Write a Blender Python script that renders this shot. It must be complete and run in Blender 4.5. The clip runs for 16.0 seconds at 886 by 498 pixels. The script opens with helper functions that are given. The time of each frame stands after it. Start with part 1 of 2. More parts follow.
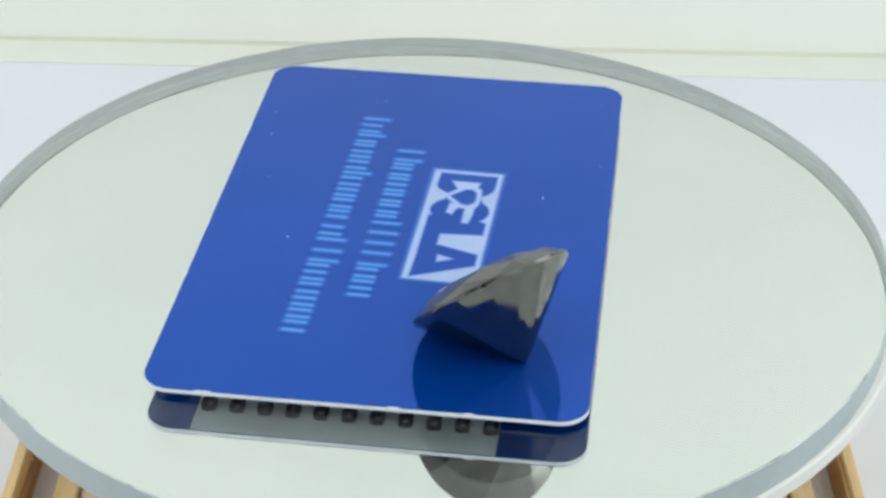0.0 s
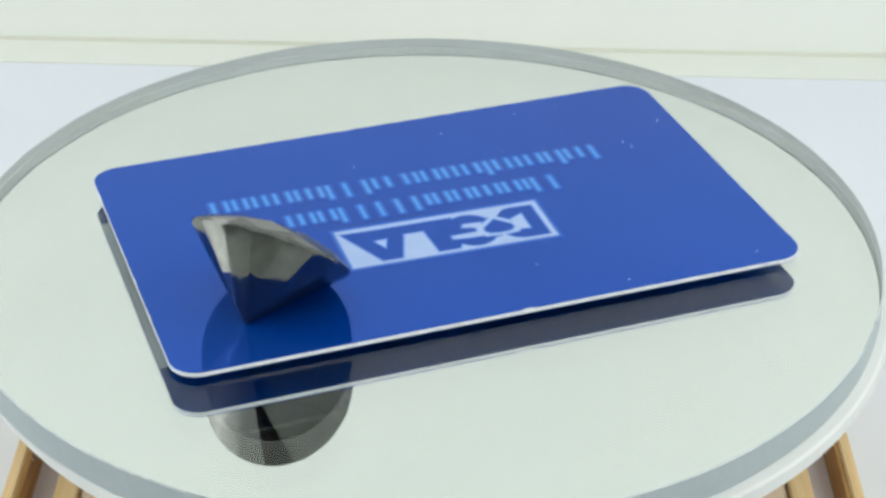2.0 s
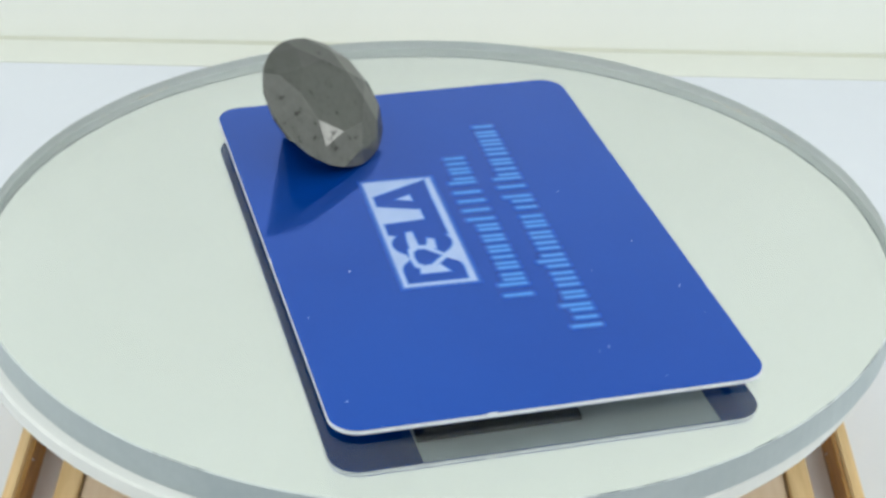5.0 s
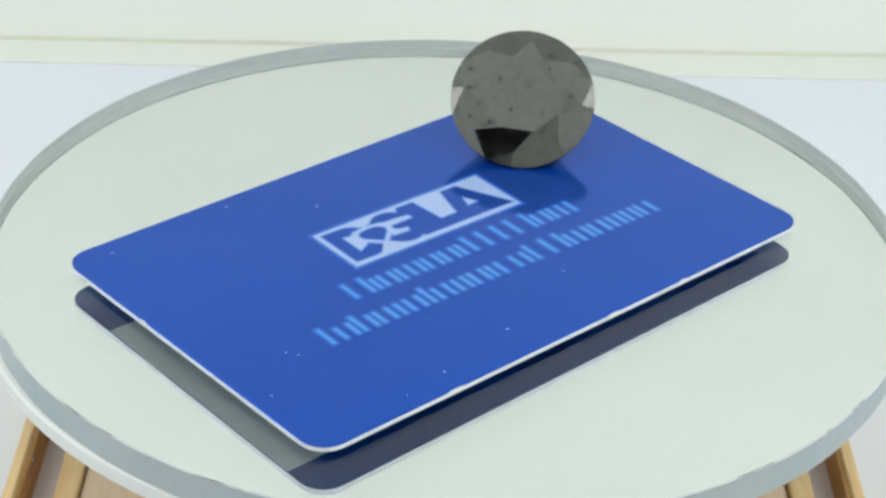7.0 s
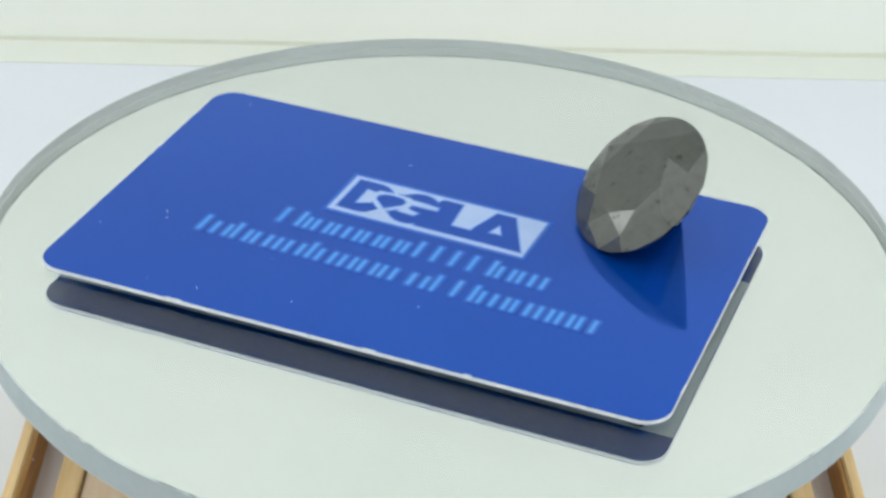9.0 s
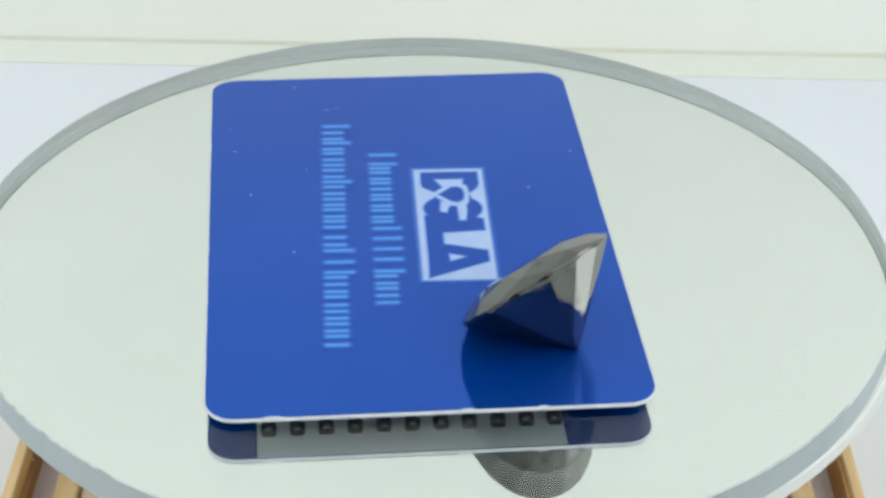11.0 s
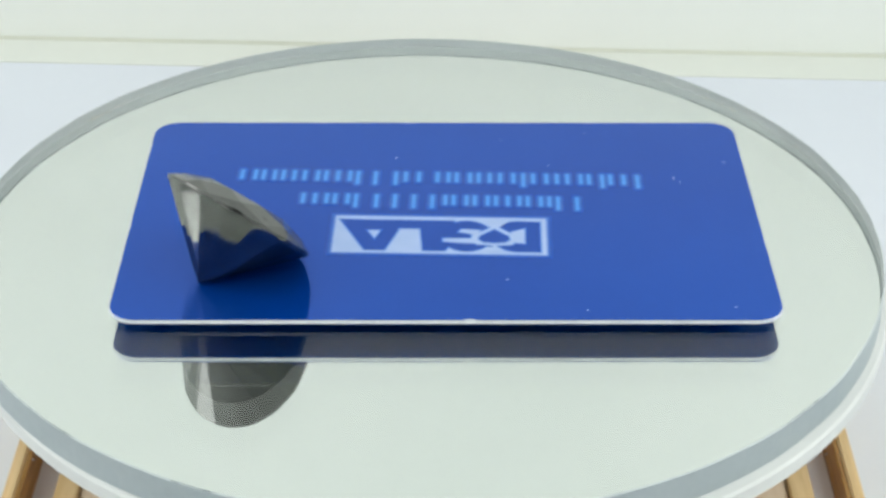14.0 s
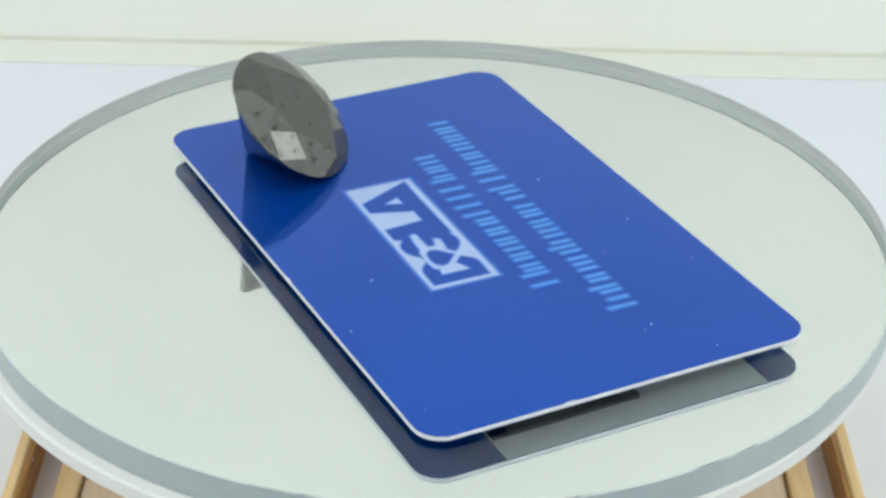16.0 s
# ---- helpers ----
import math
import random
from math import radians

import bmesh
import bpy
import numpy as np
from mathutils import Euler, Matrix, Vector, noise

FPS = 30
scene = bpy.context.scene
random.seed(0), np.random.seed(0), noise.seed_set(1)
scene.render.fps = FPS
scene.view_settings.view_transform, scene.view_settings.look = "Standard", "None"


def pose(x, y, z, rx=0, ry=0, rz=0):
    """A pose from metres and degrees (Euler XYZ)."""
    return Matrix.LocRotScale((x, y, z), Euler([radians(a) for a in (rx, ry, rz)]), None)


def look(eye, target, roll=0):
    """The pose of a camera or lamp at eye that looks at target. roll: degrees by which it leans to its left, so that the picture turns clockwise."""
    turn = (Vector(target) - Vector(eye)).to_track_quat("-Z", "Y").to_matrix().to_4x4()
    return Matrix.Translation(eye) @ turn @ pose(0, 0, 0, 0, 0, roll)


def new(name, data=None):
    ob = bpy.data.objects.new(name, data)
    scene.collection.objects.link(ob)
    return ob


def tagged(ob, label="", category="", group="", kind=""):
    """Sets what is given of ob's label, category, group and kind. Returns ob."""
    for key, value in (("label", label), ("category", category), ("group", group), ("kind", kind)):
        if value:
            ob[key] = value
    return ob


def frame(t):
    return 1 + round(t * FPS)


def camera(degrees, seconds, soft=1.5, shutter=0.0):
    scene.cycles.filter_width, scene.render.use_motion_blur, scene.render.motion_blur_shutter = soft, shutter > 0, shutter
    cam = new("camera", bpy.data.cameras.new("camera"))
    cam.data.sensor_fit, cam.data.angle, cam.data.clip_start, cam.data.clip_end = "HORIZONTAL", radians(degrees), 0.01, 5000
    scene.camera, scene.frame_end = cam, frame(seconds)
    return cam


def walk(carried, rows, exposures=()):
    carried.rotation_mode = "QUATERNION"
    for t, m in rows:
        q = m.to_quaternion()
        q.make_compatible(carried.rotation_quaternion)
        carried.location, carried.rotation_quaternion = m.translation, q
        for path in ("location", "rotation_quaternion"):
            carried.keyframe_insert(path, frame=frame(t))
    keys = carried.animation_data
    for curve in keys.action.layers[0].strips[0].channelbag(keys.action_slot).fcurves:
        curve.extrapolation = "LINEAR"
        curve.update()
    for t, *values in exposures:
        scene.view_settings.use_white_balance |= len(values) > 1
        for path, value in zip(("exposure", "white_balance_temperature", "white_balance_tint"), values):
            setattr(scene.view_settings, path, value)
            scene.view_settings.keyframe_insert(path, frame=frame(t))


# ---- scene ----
MM = 0.001
UP = 0.045                       # height of the card's upper face on the axis above the white floor sheet
OMEGA = 0.551737                 # turn of the table, radians a second, clockwise from above

# ---- camera ----
cam = camera(25.46, 16.0, soft=3.0)
EYE = Vector((0.0, -0.22913, 0.13566 + UP))
PITCH, YAW, ROLL = radians(31.306), radians(0.2944), 1.345
AIM = EYE + Vector((math.sin(YAW) * math.cos(PITCH), math.cos(YAW) * math.cos(PITCH), -math.sin(PITCH)))
walk(cam, [(0.0, look(EYE, AIM, ROLL)), (16.0, look(EYE, AIM, ROLL))], [(0.0, 0.0), (16.0, 0.0)])

# ---- light ----
world = bpy.data.worlds.new("world")
scene.world = world
world.use_nodes = True
world.node_tree.nodes["Background"].inputs[0].default_value = (0.8, 0.85, 1.0, 1)
world.node_tree.nodes["Background"].inputs[1].default_value = 0.15


def area_lamp(name, eye, target, sx, sy, watts, colour):
    data = bpy.data.lights.new(name, "AREA")
    data.shape, data.size, data.size_y, data.energy, data.color = "RECTANGLE", sx, sy, watts, colour
    ob = new(name, data)
    ob.matrix_world = look(eye, target)
    return ob


# a white light tent: its roof and sides glow evenly, and two small bright lamps stand at its sides
area_lamp("roof_lamp", (0.0, -0.18, 0.495), (0.0, -0.1799, 0.0), 0.64, 0.64, 0.905, (0.97, 1.0, 1.0))
area_lamp("side_lamp_left", (-0.325, -0.18, 0.25), (0.0, -0.18, 0.25), 0.64, 0.48, 0.485, (0.96, 0.99, 1.0))
area_lamp("side_lamp_right", (0.325, -0.18, 0.25), (0.0, -0.18, 0.25), 0.64, 0.48, 0.485, (0.96, 0.99, 1.0))
area_lamp("spot_lamp_left", (-0.315, 0.02, 0.20), (0.0, 0.0, 0.06), 0.12, 0.14, 0.14, (1.0, 1.0, 1.0))
area_lamp("spot_lamp_right", (0.315, 0.02, 0.20), (0.0, 0.0, 0.06), 0.12, 0.14, 0.14, (1.0, 1.0, 1.0))


# ---- materials ----
def material(name, colour, rough=0.5, metal=0.0, ior=1.5, coat=0.0, transmission=0.0, specular=0.5):
    m = bpy.data.materials.new(name)
    m.use_nodes = True
    b = m.node_tree.nodes["Principled BSDF"]
    b.inputs["Base Color"].default_value = (*colour, 1)
    b.inputs["Roughness"].default_value = rough
    b.inputs["Metallic"].default_value = metal
    b.inputs["IOR"].default_value = ior
    b.inputs["Coat Weight"].default_value = coat
    b.inputs["Coat Roughness"].default_value = 0.03
    b.inputs["Transmission Weight"].default_value = transmission
    b.inputs["Specular IOR Level"].default_value = specular
    return m


def mottled(m, scale, a, b, low=0.35, high=0.65, detail=4.0, stretch=(1, 1, 1), into="Base Color", second=None):
    """Lets noise vary one input of the material between a and b; second: (scale, amount) of a finer grain."""
    nt = m.node_tree
    bsdf = nt.nodes["Principled BSDF"]
    co = nt.nodes.new("ShaderNodeTexCoord")
    mp = nt.nodes.new("ShaderNodeMapping")
    mp.inputs["Scale"].default_value = stretch
    nt.links.new(co.outputs["Object"], mp.inputs["Vector"])
    no = nt.nodes.new("ShaderNodeTexNoise")
    no.inputs["Scale"].default_value, no.inputs["Detail"].default_value = scale, detail
    nt.links.new(mp.outputs[0], no.inputs["Vector"])
    fac = no.outputs["Fac"]
    if second:
        fine = nt.nodes.new("ShaderNodeTexNoise")
        fine.inputs["Scale"].default_value, fine.inputs["Detail"].default_value = second[0], 6.0
        nt.links.new(mp.outputs[0], fine.inputs["Vector"])
        mix = nt.nodes.new("ShaderNodeMath")
        mix.operation = "MULTIPLY_ADD"
        nt.links.new(fine.outputs["Fac"], mix.inputs[0])
        mix.inputs[1].default_value = second[1]
        nt.links.new(fac, mix.inputs[2])
        off = nt.nodes.new("ShaderNodeMath")
        off.operation = "SUBTRACT"
        nt.links.new(mix.outputs[0], off.inputs[0])
        off.inputs[1].default_value = second[1] * 0.5
        fac = off.outputs[0]
    ramp = nt.nodes.new("ShaderNodeValToRGB")
    e = ramp.color_ramp.elements
    e[0].position, e[1].position = low, high
    if into == "Base Color":
        e[0].color, e[1].color = (*a, 1), (*b, 1)
    else:
        e[0].color, e[1].color = (a, a, a, 1), (b, b, b, 1)
    nt.links.new(fac, ramp.inputs[0])
    nt.links.new(ramp.outputs[0], bsdf.inputs[into])
    return m


def bumped(m, scale, distance, strength=0.4, detail=5.0, stretch=(1, 1, 1)):
    nt = m.node_tree
    co = nt.nodes.new("ShaderNodeTexCoord")
    mp = nt.nodes.new("ShaderNodeMapping")
    mp.inputs["Scale"].default_value = stretch
    nt.links.new(co.outputs["Object"], mp.inputs["Vector"])
    no = nt.nodes.new("ShaderNodeTexNoise")
    no.inputs["Scale"].default_value, no.inputs["Detail"].default_value = scale, detail
    nt.links.new(mp.outputs[0], no.inputs["Vector"])
    bp = nt.nodes.new("ShaderNodeBump")
    bp.inputs["Strength"].default_value, bp.inputs["Distance"].default_value = strength, distance
    nt.links.new(no.outputs["Fac"], bp.inputs["Height"])
    nt.links.new(bp.outputs[0], m.node_tree.nodes["Principled BSDF"].inputs["Normal"])
    return m


PAPER_FLOOR = bumped(mottled(material("floor_sheet", (0.8, 0.82, 0.88), 0.6), 14, (0.67, 0.70, 0.765), (0.70, 0.73, 0.79), second=(400, 0.2)), 900, 0.00005)
PAPER_WALL = bumped(mottled(material("wall_sheet", (0.84, 0.86, 0.80), 0.7), 9, (0.85, 0.875, 0.835), (0.88, 0.895, 0.855), second=(300, 0.2)), 800, 0.00005)
# same paper as the wall, colour lowered to offset the roof light on it
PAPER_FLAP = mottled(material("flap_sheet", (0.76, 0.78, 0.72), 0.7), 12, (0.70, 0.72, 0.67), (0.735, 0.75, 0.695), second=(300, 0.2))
# greyer paper tone that holds the shadow line along the wall foot
CREASE_SHADE = mottled(material("crease_shade", (0.6, 0.62, 0.54), 0.8), 8, (0.66, 0.68, 0.60), (0.78, 0.79, 0.70))
# dark fill behind the unseen front openings, there for the stone's reflections
DARK_FILL = mottled(material("dark_opening_fill", (0.03, 0.03, 0.03), 0.9), 30, (0.02, 0.02, 0.02), (0.04, 0.04, 0.04))
GLASS = material("clear_acrylic", (0.975, 0.985, 0.978), 0.0, ior=1.46, transmission=1.0)
SAWN = bumped(mottled(material("sawn_edge", (0.5, 0.56, 0.58), 0.5, ior=1.49, transmission=0.25), 60, (0.42, 0.485, 0.51), (0.49, 0.55, 0.57), second=(900, 0.3)), 1500, 0.00004, stretch=(1, 1, 0.2))
CHIPPED = mottled(material("chipped_edge", (0.3, 0.34, 0.35), 0.6), 90, (0.22, 0.25, 0.26), (0.55, 0.6, 0.6), 0.36, 0.50, second=(700, 0.5))
MIRROR = mottled(material("mirror_coat", (0.87, 0.905, 0.88), 0.0, metal=1.0), 22, (0.765, 0.795, 0.772), (0.785, 0.815, 0.794))
WHITE_PLATE = mottled(material("white_plastic", (0.66, 0.66, 0.70), 0.3), 40, (0.66, 0.67, 0.66), (0.72, 0.73, 0.71))
CARD_BLUE = mottled(material("blue_foil_laminate", (0.001, 0.066, 0.43), 0.06, metal=0.53, specular=0.45), 25, (0.0008, 0.063, 0.42), (0.0012, 0.071, 0.45), second=(700, 0.2))
BACK_BLUE = mottled(material("blue_back", (0.002, 0.02, 0.22), 0.4, specular=0.0), 25, (0.0004, 0.042, 0.30), (0.0006, 0.052, 0.34))
CARD_EDGE = bumped(mottled(material("white_core", (0.8, 0.8, 0.82), 0.4), 500, (0.80, 0.83, 0.88), (0.92, 0.94, 0.97)), 2500, 0.00006)
CARD_BACK = mottled(material("white_laminate", (0.8, 0.8, 0.83), 0.1), 40, (0.78, 0.88, 1.0), (0.82, 0.90, 1.0))
PRINT_WHITE = mottled(material("white_print", (0.42, 0.52, 0.76), 0.08, specular=0.28), 300, (0.32, 0.43, 0.70), (0.36, 0.465, 0.73))
PRINT_PALE = material("pale_blue_print", (0.06, 0.27, 0.74), 0.08, specular=0.28)
PRINT_SOFT = material("soft_white_print", (0.10, 0.22, 0.60), 0.08, specular=0.28)
PRINT_EDGE = material("softer_white_print", (0.20, 0.33, 0.66), 0.08, specular=0.28)
PRINT_MID = material("soft_pale_print", (0.028, 0.155, 0.56), 0.08, specular=0.28)
PRINT_HALO = material("soft_blue_print", (0.012, 0.095, 0.44), 0.07, specular=0.28)
PRINT_FAINT = material("faint_blue_print", (0.005, 0.070, 0.41), 0.06, specular=0.28)
PRINT_BLACK = material("black_print", (0.012, 0.012, 0.014), 0.2)
STONE = bumped(mottled(material("black_stone", (0.008, 0.008, 0.007), 0.06, ior=2.1), 500, 0.03, 0.15, into="Roughness", second=(3000, 0.5)), 300, 0.00003, 0.22)
STONE.node_tree.nodes["Principled BSDF"].inputs["Specular Tint"].default_value = (0.98, 1.0, 0.96, 1)
mottled(STONE, 650, 0.12, 0.38, 0.285, 0.37, into="Specular IOR Level", second=(2200, 0.3))
for link in STONE.node_tree.nodes["Principled BSDF"].inputs["Specular IOR Level"].links:
    link.from_node.color_ramp.elements.new(0.62).color = (0.43, 0.43, 0.43, 1)    # cloudy grey patches beside the pits
mottled(STONE, 240, (0.001, 0.001, 0.001), (0.007, 0.007, 0.0065), 0.4, 0.7, second=(900, 0.4))
WOOD_LIGHT = bumped(mottled(material("light_wood", (0.5, 0.33, 0.14), 0.5), 120, (0.76, 0.52, 0.24), (0.88, 0.64, 0.34), stretch=(8, 0.5, 8), second=(900, 0.3)), 900, 0.00006, stretch=(8, 0.5, 8))
WOOD_PALE = mottled(material("pale_wood", (0.6, 0.43, 0.28), 0.5), 120, (0.86, 0.66, 0.46), (0.92, 0.73, 0.54), stretch=(8, 0.5, 8))
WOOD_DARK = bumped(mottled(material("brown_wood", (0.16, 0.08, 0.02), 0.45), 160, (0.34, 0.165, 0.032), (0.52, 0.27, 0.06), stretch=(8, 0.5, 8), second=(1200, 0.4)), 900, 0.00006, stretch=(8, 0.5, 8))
GREY_SHEET = mottled(material("grey_sheet", (0.4, 0.4, 0.42), 0.45), 60, (0.78, 0.77, 0.85), (0.83, 0.82, 0.90))
FLECK = material("pale_fleck", (0.75, 0.78, 0.82), 0.6)


# ---- mesh helpers ----
def part(name, bm, mat, parent=None, label=""):
    me = bpy.data.meshes.new(name)
    bm.normal_update()
    bm.to_mesh(me)
    bm.free()
    for m in (mat if isinstance(mat, (list, tuple)) else (mat,)):
        me.materials.append(m)
    ob = new(name, me)
    if parent:
        ob.parent = parent
    return tagged(ob, label)


def outline_rounded(w, h, r, n=8, x=0.0, y=0.0):
    pts = []
    for cx, cy, a0 in ((w / 2 - r, h / 2 - r, 0), (-w / 2 + r, h / 2 - r, 90), (-w / 2 + r, -h / 2 + r, 180), (w / 2 - r, -h / 2 + r, 270)):
        for i in range(n + 1):
            a = radians(a0 + 90 * i / n)
            pts.append((x + cx + r * math.cos(a), y + cy + r * math.sin(a)))
    return pts


def circle(r, n=48, x=0.0, y=0.0, squash=1.0):
    return [(x + r * math.cos(2 * math.pi * i / n), y + squash * r * math.sin(2 * math.pi * i / n)) for i in range(n)]


def prism(bm, pts, z0, z1, bevel=0.0):
    """A flat plate over an outline (counter-clockwise), in millimetres."""
    rings = []
    n = len(pts)
    cx, cy = sum(p[0] for p in pts) / n, sum(p[1] for p in pts) / n
    size = max(math.hypot(p[0] - cx, p[1] - cy) for p in pts)
    levels = [(z0, 0.0), (z1, 0.0)] if bevel == 0 else [(z0, bevel), (z0 + bevel, 0.0), (z1 - bevel, 0.0), (z1, bevel)]
    for z, inset in levels:
        k = 1 - inset / size
        rings.append([bm.verts.new(((cx + (p[0] - cx) * k) * MM, (cy + (p[1] - cy) * k) * MM, z * MM)) for p in pts])
    for a, b in zip(rings, rings[1:]):
        for i in range(n):
            bm.faces.new((a[i], a[(i + 1) % n], b[(i + 1) % n], b[i]))
    bm.faces.new(rings[-1])
    bm.faces.new(list(reversed(rings[0])))
    return bm


def ring(bm, outer, inner, z0, z1):
    """A flat frame between two outlines with the same number of points."""
    n = len(outer)
    loops = [[bm.verts.new((p[0] * MM, p[1] * MM, z * MM)) for p in pts] for pts, z in ((outer, z0), (outer, z1), (inner, z1), (inner, z0))]
    for a, b in zip(loops, loops[1:] + loops[:1]):
        for i in range(n):
            bm.faces.new((a[i], a[(i + 1) % n], b[(i + 1) % n], b[i]))
    return bm


def box(bm, x0, x1, y0, y1, z0, z1, bevel=0.0):
    m = Matrix.Translation(((x0 + x1) / 2 * MM, (y0 + y1) / 2 * MM, (z0 + z1) / 2 * MM)) @ Matrix.Diagonal(((x1 - x0) * MM, (y1 - y0) * MM, (z1 - z0) * MM, 1))
    made = bmesh.ops.create_cube(bm, size=1, matrix=m)
    if bevel:
        edges = list({e for v in made["verts"] for e in v.link_edges})
        bmesh.ops.bevel(bm, geom=edges, offset=bevel * MM, segments=2, affect="EDGES")
    return bm


# ---- the white box round the table ----
def room():
    t = 8
    x0, x1, y0, y1, z1 = -330, 330, -520, 150, 500
    fl = part("floor", box(bmesh.new(), x0 - t, x1 + t, y0 - t, y1 + t, -t, 0), PAPER_FLOOR)
    tagged(fl, "smooth bluish-white paper sheet lying flat under the stand", "floor", kind="structure")
    # unseen dark strip added below the front openings
    tb = part("floor", box(bmesh.new(), x0 - t, x1 + t, y0 - t - 90, y0 - t - 0.5, -t, -1), DARK_FILL)
    tagged(tb, "unseen dark strip behind the front wall openings", "floor", kind="structure")
    bw = part("wall_back", box(bmesh.new(), x0 - t, x1 + t, y1, y1 + t, 0.0, z1), PAPER_WALL)
    tagged(bw, "warm white paper wall behind the stand", "wall", kind="structure")
    for name, a, b in (("wall_left", x0 - t, x0), ("wall_right", x1, x1 + t)):
        tagged(part(name, box(bmesh.new(), a, b, y0, y1, 0, z1), PAPER_WALL), "plain white paper side wall", "wall", kind="structure")
    bm = bmesh.new()
    # openings cut in this unseen wall so that some stone facets mirror dark
    for a, b, c, d in ((x0 - t, x0, 0, z1), (-185, x1 + t, 0, 345), (-185, -168, 345, z1), (150, x1 + t, 345, z1), (x0, -185, 430, z1), (-168, 150, 497, z1)):
        box(bm, a, b, y0 - t, y0, c, d)
    tagged(part("wall_front", bm, PAPER_WALL), "unseen white front wall, cut open for dark reflections in the stone", "wall", kind="structure")
    # dark sheet added out of view, mirrored through the openings in the stone
    tagged(part("backdrop", box(bmesh.new(), x0 - t, x1 + t, y0 - t - 90, y0 - t - 80, 0, z1), DARK_FILL), "unseen dark sheet behind the front wall openings", "backdrop", kind="structure")
    tagged(part("ceiling", box(bmesh.new(), x0 - t, x1 + t, y0 - t - 90, y1 + t, z1, z1 + t), PAPER_WALL), "plain white ceiling sheet", "ceiling", kind="structure")
    # folded flap of the wall sheet on the floor, and a strip painting the crease's shadow
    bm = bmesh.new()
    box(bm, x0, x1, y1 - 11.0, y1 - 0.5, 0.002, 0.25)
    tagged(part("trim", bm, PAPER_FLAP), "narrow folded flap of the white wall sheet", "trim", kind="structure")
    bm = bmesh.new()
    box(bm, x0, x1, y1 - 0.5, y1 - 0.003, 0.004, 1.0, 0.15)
    tagged(part("trim", bm, CREASE_SHADE), "thin greyish strip coloured as the shadow line at the wall foot", "trim", kind="structure")


room()


# ---- the wooden stand ----
def wooden_stand():
    stand = new("wooden_stand")
    stand.location = (0.9 * MM, 0, 0)
    tagged(stand, "small pale wooden stand with brown inner faces under the disc", "stand")
    top = 20.0
    y0, y1 = -62, 62
    for s in (-1, 1):
        a, b = sorted((s * 54.75, s * 56.4))
        part("rail", box(bmesh.new(), a, b, y0, y1, 0.0, top, 0.25), WOOD_LIGHT, stand, "pale tan wooden rail")
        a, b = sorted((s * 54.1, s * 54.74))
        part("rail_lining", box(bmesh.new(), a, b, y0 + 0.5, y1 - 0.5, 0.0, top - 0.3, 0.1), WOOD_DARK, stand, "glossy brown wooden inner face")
        a, b = sorted((s * 49.75, s * 54.09))
        part("groove_floor", box(bmesh.new(), a, b, y0 + 0.5, y1 - 0.5, 0.0, 14.6), GREY_SHEET, stand, "matt grey sheet in the groove")
        a, b = sorted((s * 46.6, s * 49.74))
        part("inner_rail", box(bmesh.new(), a, b, y0 + 0.5, y1 - 0.5, 0.0, top, 0.2), WOOD_LIGHT, stand, "honey-coloured inner rail")
    for x, y, z in ((-54.08, -19.9, 19.1), (54.08, -11.1, 16.1)):
        bm = bmesh.new()
        bmesh.ops.create_uvsphere(bm, u_segments=10, v_segments=6, radius=0.2 * MM, matrix=Matrix.Translation((x * MM, y * MM, z * MM)))
        part("nail", bm, FLECK, stand, "tiny pale nail head")
    part("deck", box(bmesh.new(), -46.4, 46.4, y0 + 0.5, y1 - 0.5, 0.0, top - 0.6, 0.2), WOOD_PALE, stand, "peach-coloured wooden deck")
    return stand


wooden_stand()


# ---- the turning mirror disc ----
PLATE = 4.15           # thickness of the clear plate, millimetres
CARD = 0.76
RAISED = 0.55         # raised printing under the card
RADIUS = 62.15


def spin(t):
    """Turntable frame at t seconds: origin on the axis at the plate's upper face, with its slight wobble."""
    return Matrix.Translation((0, 0, UP - (CARD + RAISED) * MM)) @ Matrix.Rotation(-OMEGA * t, 4, "Z") @ pose(0, 0, 0, math.degrees(0.01642), math.degrees(-0.00916), 0)


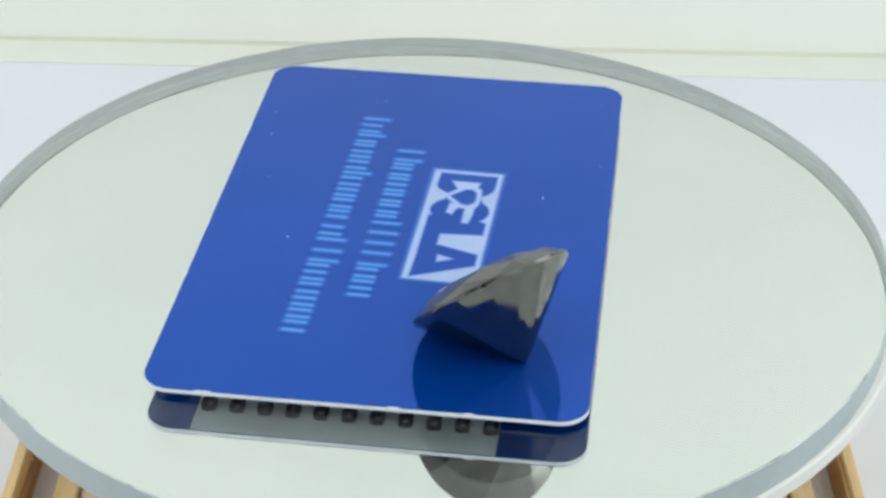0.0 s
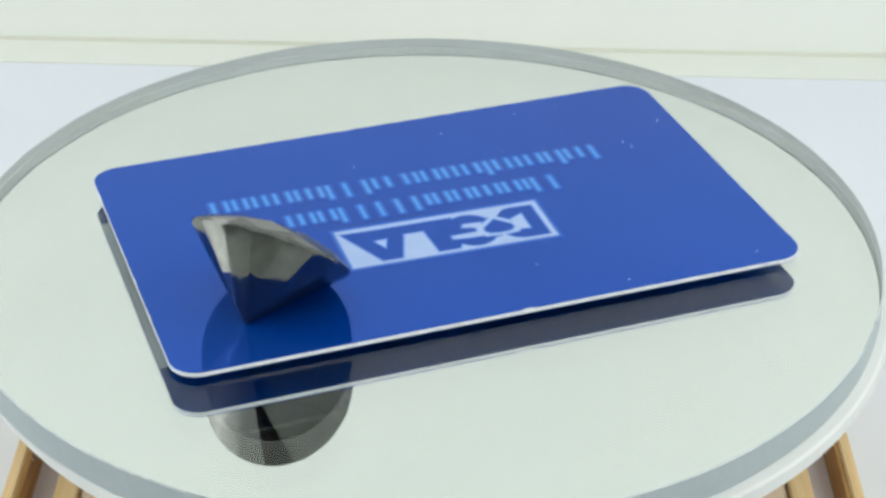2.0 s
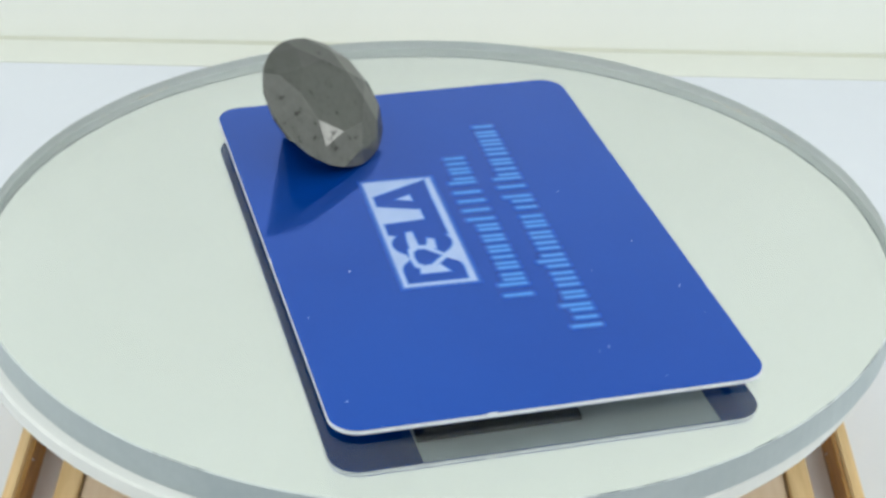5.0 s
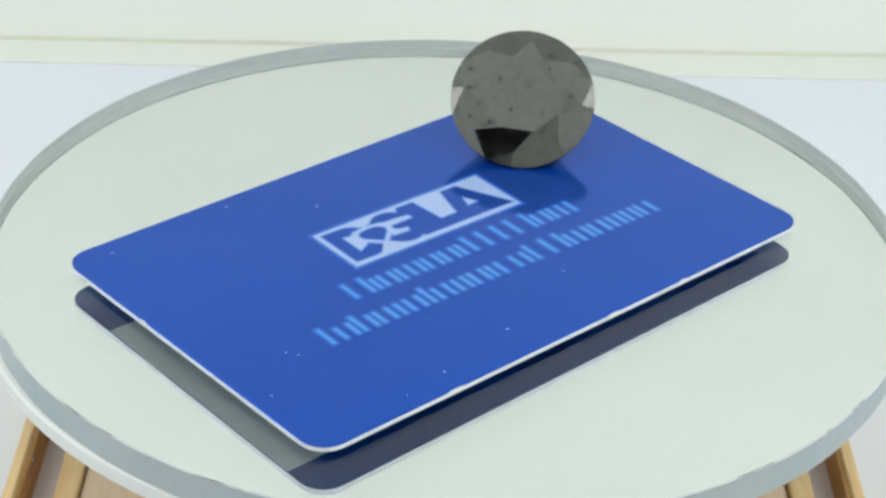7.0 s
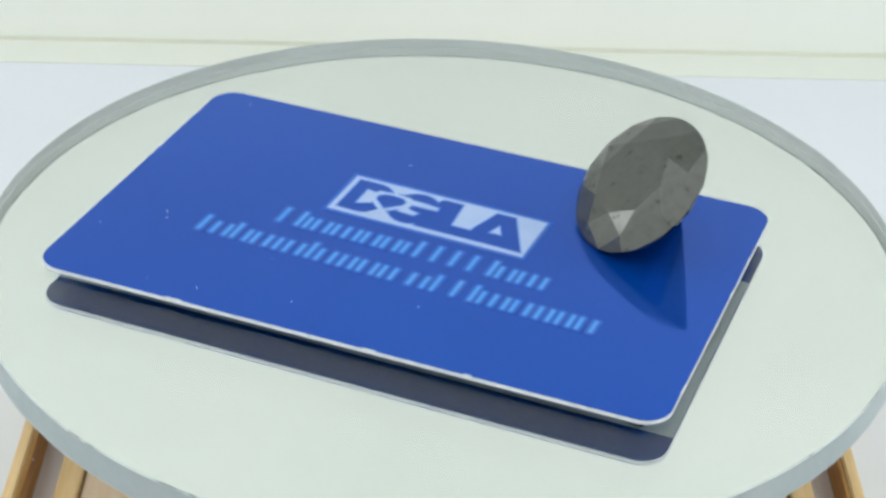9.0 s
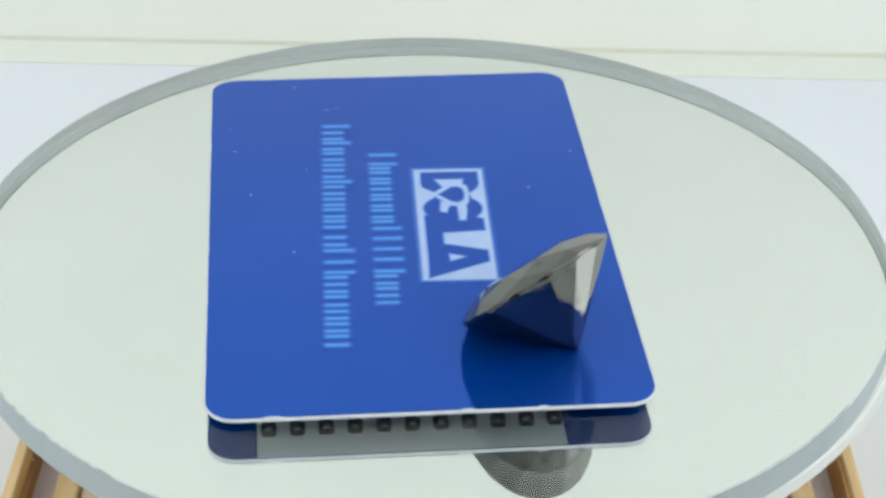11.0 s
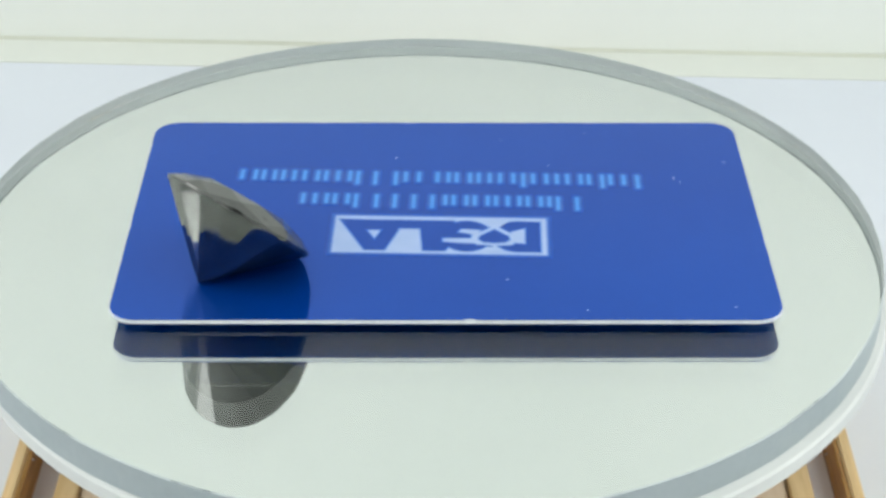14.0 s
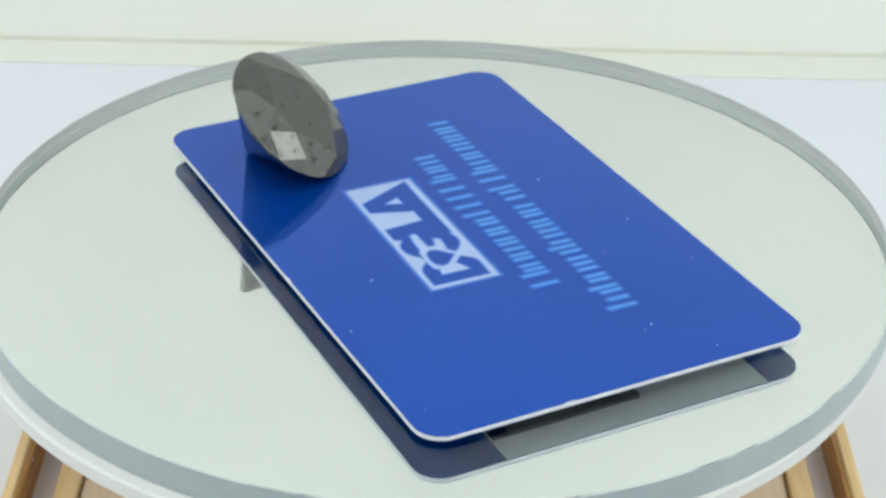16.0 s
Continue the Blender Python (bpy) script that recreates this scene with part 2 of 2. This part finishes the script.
def mirror_disc():
    thing = new("turntable")
    tagged(thing, "round clear acrylic turntable with a mirror underside and greyish sawn rim", "turntable")
    rnd = random.Random(4)
    n = 240
    wob = [0.09 * noise.noise(Vector((math.cos(2 * math.pi * i / n) * 6, math.sin(2 * math.pi * i / n) * 6, 0))) + rnd.uniform(-0.02, 0.02) for i in range(n)]
    cx, cy = -1.2, -1.64
    bm = bmesh.new()
    levels = [(0.0, -0.2), (-0.12, 0.0), (-PLATE - 0.05, 0.0)]
    loops = []
    for z, inset in levels:
        loops.append([bm.verts.new(((cx + (RADIUS + wob[i] + inset) * math.cos(2 * math.pi * i / n)) * MM, (cy + (RADIUS + wob[i] + inset) * math.sin(2 * math.pi * i / n)) * MM, z * MM)) for i in range(n)])
    bm.faces.new(loops[0]).material_index = 0
    for a, b in zip(loops, loops[1:]):
        for i in range(n):
            f = bm.faces.new((b[i], b[(i + 1) % n], a[(i + 1) % n], a[i]))
            f.material_index = 2 if a is loops[0] else 1
    plate = part("clear_plate", bm, [GLASS, SAWN, CHIPPED], thing, "clear plate with a rough grey rim")
    plate.visible_shadow = False
    part("mirror_backing", prism(bmesh.new(), circle(RADIUS - 0.06, 160, cx, cy), -PLATE - 0.045, -PLATE), MIRROR, thing, "silvered mirror underside")
    a = OMEGA * 3.5 - math.pi / 2
    part("carrier_plate", prism(bmesh.new(), circle(RADIUS - 0.3, 160, cx + 2.0 * math.cos(a), cy + 2.0 * math.sin(a)), -PLATE - 2.5, -PLATE - 0.06, 0.3), WHITE_PLATE, thing, "white carrier plate sitting slightly off centre")
    part("hub", prism(bmesh.new(), circle(16, 64), -23.0, -PLATE - 2.52, 0.5), WHITE_PLATE, thing, "white turntable hub")
    return thing


turntable = mirror_disc()


# ---- the blue card ----
CARD_AT = Matrix.Translation((-3.335 * MM, 1.881 * MM, RAISED * MM)) @ Matrix.Rotation(radians(263.187), 4, "Z")
LAYER = 0.02


def stroke(pts, width):
    """Outline of a straight bar from a to b with the given width."""
    (ax, ay), (bx, by) = pts
    d = math.hypot(bx - ax, by - ay)
    nx, ny = -(by - ay) / d * width / 2, (bx - ax) / d * width / 2
    return [(ax - nx, ay - ny), (bx - nx, by - ny), (bx + nx, by + ny), (ax + nx, ay + ny)]


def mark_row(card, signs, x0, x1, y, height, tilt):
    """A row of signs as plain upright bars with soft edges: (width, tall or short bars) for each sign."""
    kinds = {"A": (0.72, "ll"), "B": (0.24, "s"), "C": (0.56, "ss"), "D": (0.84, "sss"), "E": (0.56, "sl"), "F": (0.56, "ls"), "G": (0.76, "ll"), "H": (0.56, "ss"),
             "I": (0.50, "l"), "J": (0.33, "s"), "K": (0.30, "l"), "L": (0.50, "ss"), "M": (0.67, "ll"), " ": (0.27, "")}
    unit = (x1 - x0) / sum(kinds[c][0] for c in signs)
    rot = Matrix.Rotation(radians(tilt), 2)
    x = x0
    steps = ((0.62, PRINT_FAINT, 1.0), (0.44, PRINT_HALO, 1.6), (0.26, PRINT_MID, 2.2), (0.07, PRINT_PALE, 2.8))
    count = 0
    for c in signs:
        cw, bars = kinds[c][0] * unit, kinds[c][1]
        wide = 0.46
        for k, bar in enumerate(bars):
            tall = height * (1.0 if bar == "l" else 0.74)
            span = cw - 0.13 * unit - wide
            bx = x + cw / 2 + (0 if len(bars) == 1 else (k / (len(bars) - 1) - 0.5) * span)
            mark = None
            for grow, mat, level in reversed(steps):
                pts = outline_rounded(wide + 2 * grow - 0.14, tall + 2 * grow - 0.14, min(wide, tall) * 0.2 + grow * 0.8, 3, bx, tall / 2)
                pts = [rot @ Vector(p) for p in pts]
                top = CARD + LAYER * (level + 0.07 * (count % 7))
                made = part("mark" if mark is None else "soft_edge", prism(bmesh.new(), [(p[0], p[1] + y) for p in pts], CARD - 0.01, top), mat, mark or card)
                mark = mark or made
            count += 1
        x += cw


def emblem(card, tilt):
    """The white emblem: a framed box with plain blue forms in it."""
    rot = Matrix.Rotation(radians(tilt), 2)
    cx, cy, w, h = 0.75, 6.15, 28.6, 9.6

    def grown(pts, by):
        """The outline (counter-clockwise) moved outwards by so many millimetres."""
        out, n = [], len(pts)
        for i in range(n):
            p, q, r = Vector(pts[i - 1]), Vector(pts[i]), Vector(pts[(i + 1) % n])
            e, f = (q - p).normalized(), (r - q).normalized()
            m = Vector((e.y, -e.x)) + Vector((f.y, -f.x))
            m = m / max(0.35, m.length_squared / 2)
            out.append((q.x + m.x * by, q.y + m.y * by))
        return out

    def put(name, pts, mat, level, soft=True):
        out = []
        for x, y in pts:
            v = rot @ Vector((x * w / 2, y * h / 2))
            out.append((cx + v[0], cy + v[1]))
        if sum(p[0] * q[1] - q[0] * p[1] for p, q in zip(out, out[1:] + out[:1])) < 0:
            out.reverse()
        form = part(name, prism(bmesh.new(), grown(out, -0.12) if soft else out, CARD - 0.01, CARD + LAYER * level), mat, card)
        if soft:
            shade = (PRINT_EDGE, PRINT_SOFT, PRINT_HALO) if mat is PRINT_WHITE else (PRINT_HALO, PRINT_SOFT, PRINT_EDGE)
            base = 5.1 if level > 5 else 4.05 if level > 4 else 2.6
            for by, tone, up in zip((-0.02, 0.1, 0.24), shade, (0.2, 0.1, 0.0)):
                part("soft_edge", prism(bmesh.new(), grown(out, by), CARD - 0.01, CARD + LAYER * (base + up + 0.02 * (len(card.children) % 5))), tone, form)

    def rect(x0, x1, y0, y1):
        return [(x0, y0), (x1, y0), (x1, y1), (x0, y1)]

    def arc(x, y, rx, ry, a0, a1, n=10):
        return [(x + rx * math.cos(radians(a0 + (a1 - a0) * i / n)), y + ry * math.sin(radians(a0 + (a1 - a0) * i / n))) for i in range(n + 1)]

    put("emblem_halo", rect(-1.05, 1.05, -1.15, 1.15), PRINT_FAINT, 1.0, False)
    put("emblem_halo", rect(-1.034, 1.034, -1.10, 1.10), PRINT_HALO, 1.5, False)
    put("emblem_halo", rect(-1.018, 1.018, -1.055, 1.055), PRINT_SOFT, 2.0, False)
    put("emblem_field", rect(-1.0, 1.0, -1.0, 1.0), PRINT_WHITE, 2.5, False)
    # blue forms: a block with two rounded corners, a round form, an angle and a tall wedge
    put("emblem_block", [(-0.945, -0.80), *arc(-0.74, -0.32, 0.21, 0.50, -90, -4), *arc(-0.74, 0.32, 0.21, 0.54, 4, 90), (-0.945, 0.86)], CARD_BLUE, 3.0)
    put("emblem_disc", arc(-0.25, 0.03, 0.245, 0.84, 0, 348, 28), CARD_BLUE, 3.3)
    put("emblem_bar", [(-0.13, -0.80), (0.54, -0.80), (0.50, -0.34), (0.19, -0.34), (0.155, 0.86), (-0.05, 0.86), (-0.13, 0.4)], CARD_BLUE, 3.6)
    put("emblem_wedge", [(0.38, -0.78), (0.965, -0.82), (0.70, 0.86), (0.51, 0.86), (0.40, -0.2)], CARD_BLUE, 3.9)
    put("emblem_spot", [(0.565, -0.22), (0.685, -0.20), (0.615, 0.24)], PRINT_WHITE, 4.5)
    # white forms in the blue: a small flag, a pointed drop in outline, short strokes
    put("emblem_spot", [(-0.80, -0.42), (-0.655, -0.20), (-0.70, 0.05), (-0.655, 0.36), (-0.80, 0.42)], PRINT_WHITE, 4.4)
    put("emblem_drop", [(-0.515, -0.56), (-0.30, 0.0), (-0.285, 0.26), (-0.345, 0.50), (-0.51, 0.56), (-0.675, 0.50), (-0.735, 0.26), (-0.72, 0.0)], PRINT_WHITE, 4.9)
    put("emblem_stroke", stroke(((-0.62, -0.84), (-0.515, -0.46)), 0.07), PRINT_WHITE, 4.7, False)
    put("emblem_stroke", stroke(((-0.41, -0.84), (-0.515, -0.46)), 0.07), PRINT_WHITE, 4.75, False)
    put("emblem_notch", [(-0.60, 0.90), (-0.515, 0.50), (-0.43, 0.90)], PRINT_WHITE, 4.8, False)
    put("emblem_notch", [(-0.60, -0.90), (-0.43, -0.90), (-0.515, -0.66)], PRINT_WHITE, 4.65, False)
    put("emblem_drop_centre", [(-0.51, -0.34), (-0.375, 0.04), (-0.365, 0.22), (-0.41, 0.36), (-0.51, 0.40), (-0.61, 0.36), (-0.655, 0.22), (-0.645, 0.04)], CARD_BLUE, 5.4)
    put("emblem_stroke", [(-0.37, 0.16), (-0.03, 0.18), (-0.03, 0.36), (-0.17, 0.42), (-0.36, 0.44)], PRINT_WHITE, 4.55)
    put("emblem_stroke", [(-0.38, -0.30), (-0.20, -0.34), (-0.17, -0.16), (-0.26, -0.10), (-0.37, 0.10)], PRINT_WHITE, 4.6)


def blue_card():
    card = new("plastic_card")
    tagged(card, "glossy blue plastic card with white emblem on the mirror disc", "card")
    w, h, r = 85.6, 53.98, 3.6
    n = 8
    part("core", prism(bmesh.new(), outline_rounded(w, h, r, n), 0.10, CARD - 0.14, 0.03), CARD_EDGE, card, "white plastic core showing at the edges")
    part("front_laminate", prism(bmesh.new(), outline_rounded(w - 0.06, h - 0.06, r, n), CARD - 0.14, CARD, 0.03), CARD_BLUE, card, "glossy deep blue front")
    part("back_laminate", prism(bmesh.new(), outline_rounded(w - 0.10, h - 0.10, r, n), 0.02, 0.10), BACK_BLUE, card, "blue back face")
    # white panel with raised dark printing on the underside, on which the card rests
    part("back_panel", prism(bmesh.new(), outline_rounded(w - 0.3, 37.2, 0.2, 2, 0, -2.4), 0.008, 0.02), CARD_BACK, card, "white panel on the back")
    for i in range(11):
        bm = bmesh.new()
        y = -19.6 + i * 3.48
        ring(bm, outline_rounded(2.3, 1.9, 0.6, 3, 37.7, y), outline_rounded(1.3, 0.8, 0.25, 3, 37.7, y), -RAISED, 0.008)
        part("print_bar", bm, PRINT_BLACK, card)
    part("print_bar", prism(bmesh.new(), outline_rounded(3.4, 20.6, 0.1, 2, -37.0, 5.7), -RAISED, 0.008), PRINT_BLACK, card)
    emblem(card, -1.7)
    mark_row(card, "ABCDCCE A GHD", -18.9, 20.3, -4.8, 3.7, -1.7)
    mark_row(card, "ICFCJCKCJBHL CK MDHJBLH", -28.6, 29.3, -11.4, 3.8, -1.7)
    # worn white nicks along the edges
    for x, y, ln, a in ((-3.0, 26.95, 2.6, 0), (5.0, -26.95, 3.4, 0), (-22.0, -26.95, 4.5, 0), (18.0, -26.95, 2.0, 0), (42.75, -19.0, 4.0, 90), (42.75, 4.0, 3.0, 90), (42.75, 13.0, 2.2, 90), (-42.75, 8.0, 2.4, 90)):
        ax, ay = math.cos(radians(a)) * ln / 4, math.sin(radians(a)) * ln / 4
        part("edge_nick", prism(bmesh.new(), stroke(((x - ax, y - ay), (x + ax, y + ay)), 0.08), CARD - 0.15, CARD + 0.012), FLECK, card)
    # dust and scuffs on the laminate
    rnd = random.Random(11)
    for i in range(13):
        bm = bmesh.new()
        x, y, a, ln = rnd.uniform(-40, 40), rnd.uniform(-25, 25), rnd.uniform(0, 3.1), rnd.uniform(0.06, 0.24)
        prism(bm, stroke(((x, y), (x + ln * math.cos(a), y + ln * math.sin(a))), rnd.uniform(0.03, 0.065)), CARD + 0.001, CARD + 0.05)
        part("dust_fleck", bm, FLECK, card)
    return card


card = blue_card()


# ---- the black cut stone ----
def cut_stone():
    """A round brilliant, cut facet by facet from a drum; its point is the origin, its table faces up."""
    R, pav, table, crown, gird = 10.45, radians(43.5), 0.56, 2.0, 0.6
    zg = R * math.tan(pav)
    zc = zg + gird
    top = zc + crown
    bm = bmesh.new()
    prism(bm, circle(R, 96), -0.5, top + 1)

    def cut(az, slope, reach, z, upward):
        """Cuts off what lies beyond the plane through height z at distance reach from the axis."""
        a = radians(az)
        s = math.sin(slope)
        no = Vector((s * math.cos(a), s * math.sin(a), math.cos(slope) * (1 if upward else -1)))
        co = Vector((reach * math.cos(a), reach * math.sin(a), z)) * MM
        geom = bm.verts[:] + bm.edges[:] + bm.faces[:]
        made = bmesh.ops.bisect_plane(bm, geom=geom, dist=1e-7, plane_co=co, plane_no=no, clear_outer=True)
        edges = [e for e in made["geom_cut"] if isinstance(e, bmesh.types.BMEdge)]
        if len(edges) > 2:
            bmesh.ops.contextual_create(bm, geom=edges)

    cut(0, 0.0, 0, top, True)
    half = math.cos(radians(11.25))
    turn = 16.75          # the upper facets are cut slightly turned against the lower ones
    for k in range(8):
        cut(45 * k, pav, R, zg, False)
        cut(45 * k - turn, math.atan(crown / (R * (1 - table))), R, zc, True)
        cut(45 * k + 22.5 - turn, radians(16), table * R * math.cos(radians(22.5)), top, True)
    for k in range(16):
        cut(22.5 * k + 11.25, math.atan(1.038 * math.tan(pav)), R * half, zg, False)
        cut(22.5 * k + 11.25 - turn, radians(31.2), R * half, zc, True)
    bmesh.ops.recalc_face_normals(bm, faces=bm.faces[:])
    bmesh.ops.bevel(bm, geom=[e for e in bm.edges if e.is_manifold and e.calc_face_angle(0) > 0.03], offset=0.035 * MM, segments=1, affect="EDGES", clamp_overlap=True)
    ob = part("cut_stone", bm, STONE)
    tagged(ob, "polished black round brilliant-cut gemstone lying on its side on the card", "gemstone")
    return ob


stone = cut_stone()
LEAN = math.degrees(math.atan(1.038 * math.tan(radians(43.5))))    # it rests on one of its narrow lower facets
STONE_AT = Matrix.Translation((31.95 * MM, 18.7 * MM, (CARD + 0.137) * MM)) @ Matrix.Rotation(radians(225.0), 4, "Z") @ Matrix.Rotation(radians(LEAN), 4, "Y") @ Matrix.Rotation(radians(-11.25), 4, "Z")


def motions():
    times = [i * 0.2 for i in range(81)]
    walk(turntable, [(t, spin(t)) for t in times])
    walk(card, [(t, spin(t) @ CARD_AT) for t in times])
    walk(stone, [(t, spin(t) @ CARD_AT @ STONE_AT) for t in times])


motions()
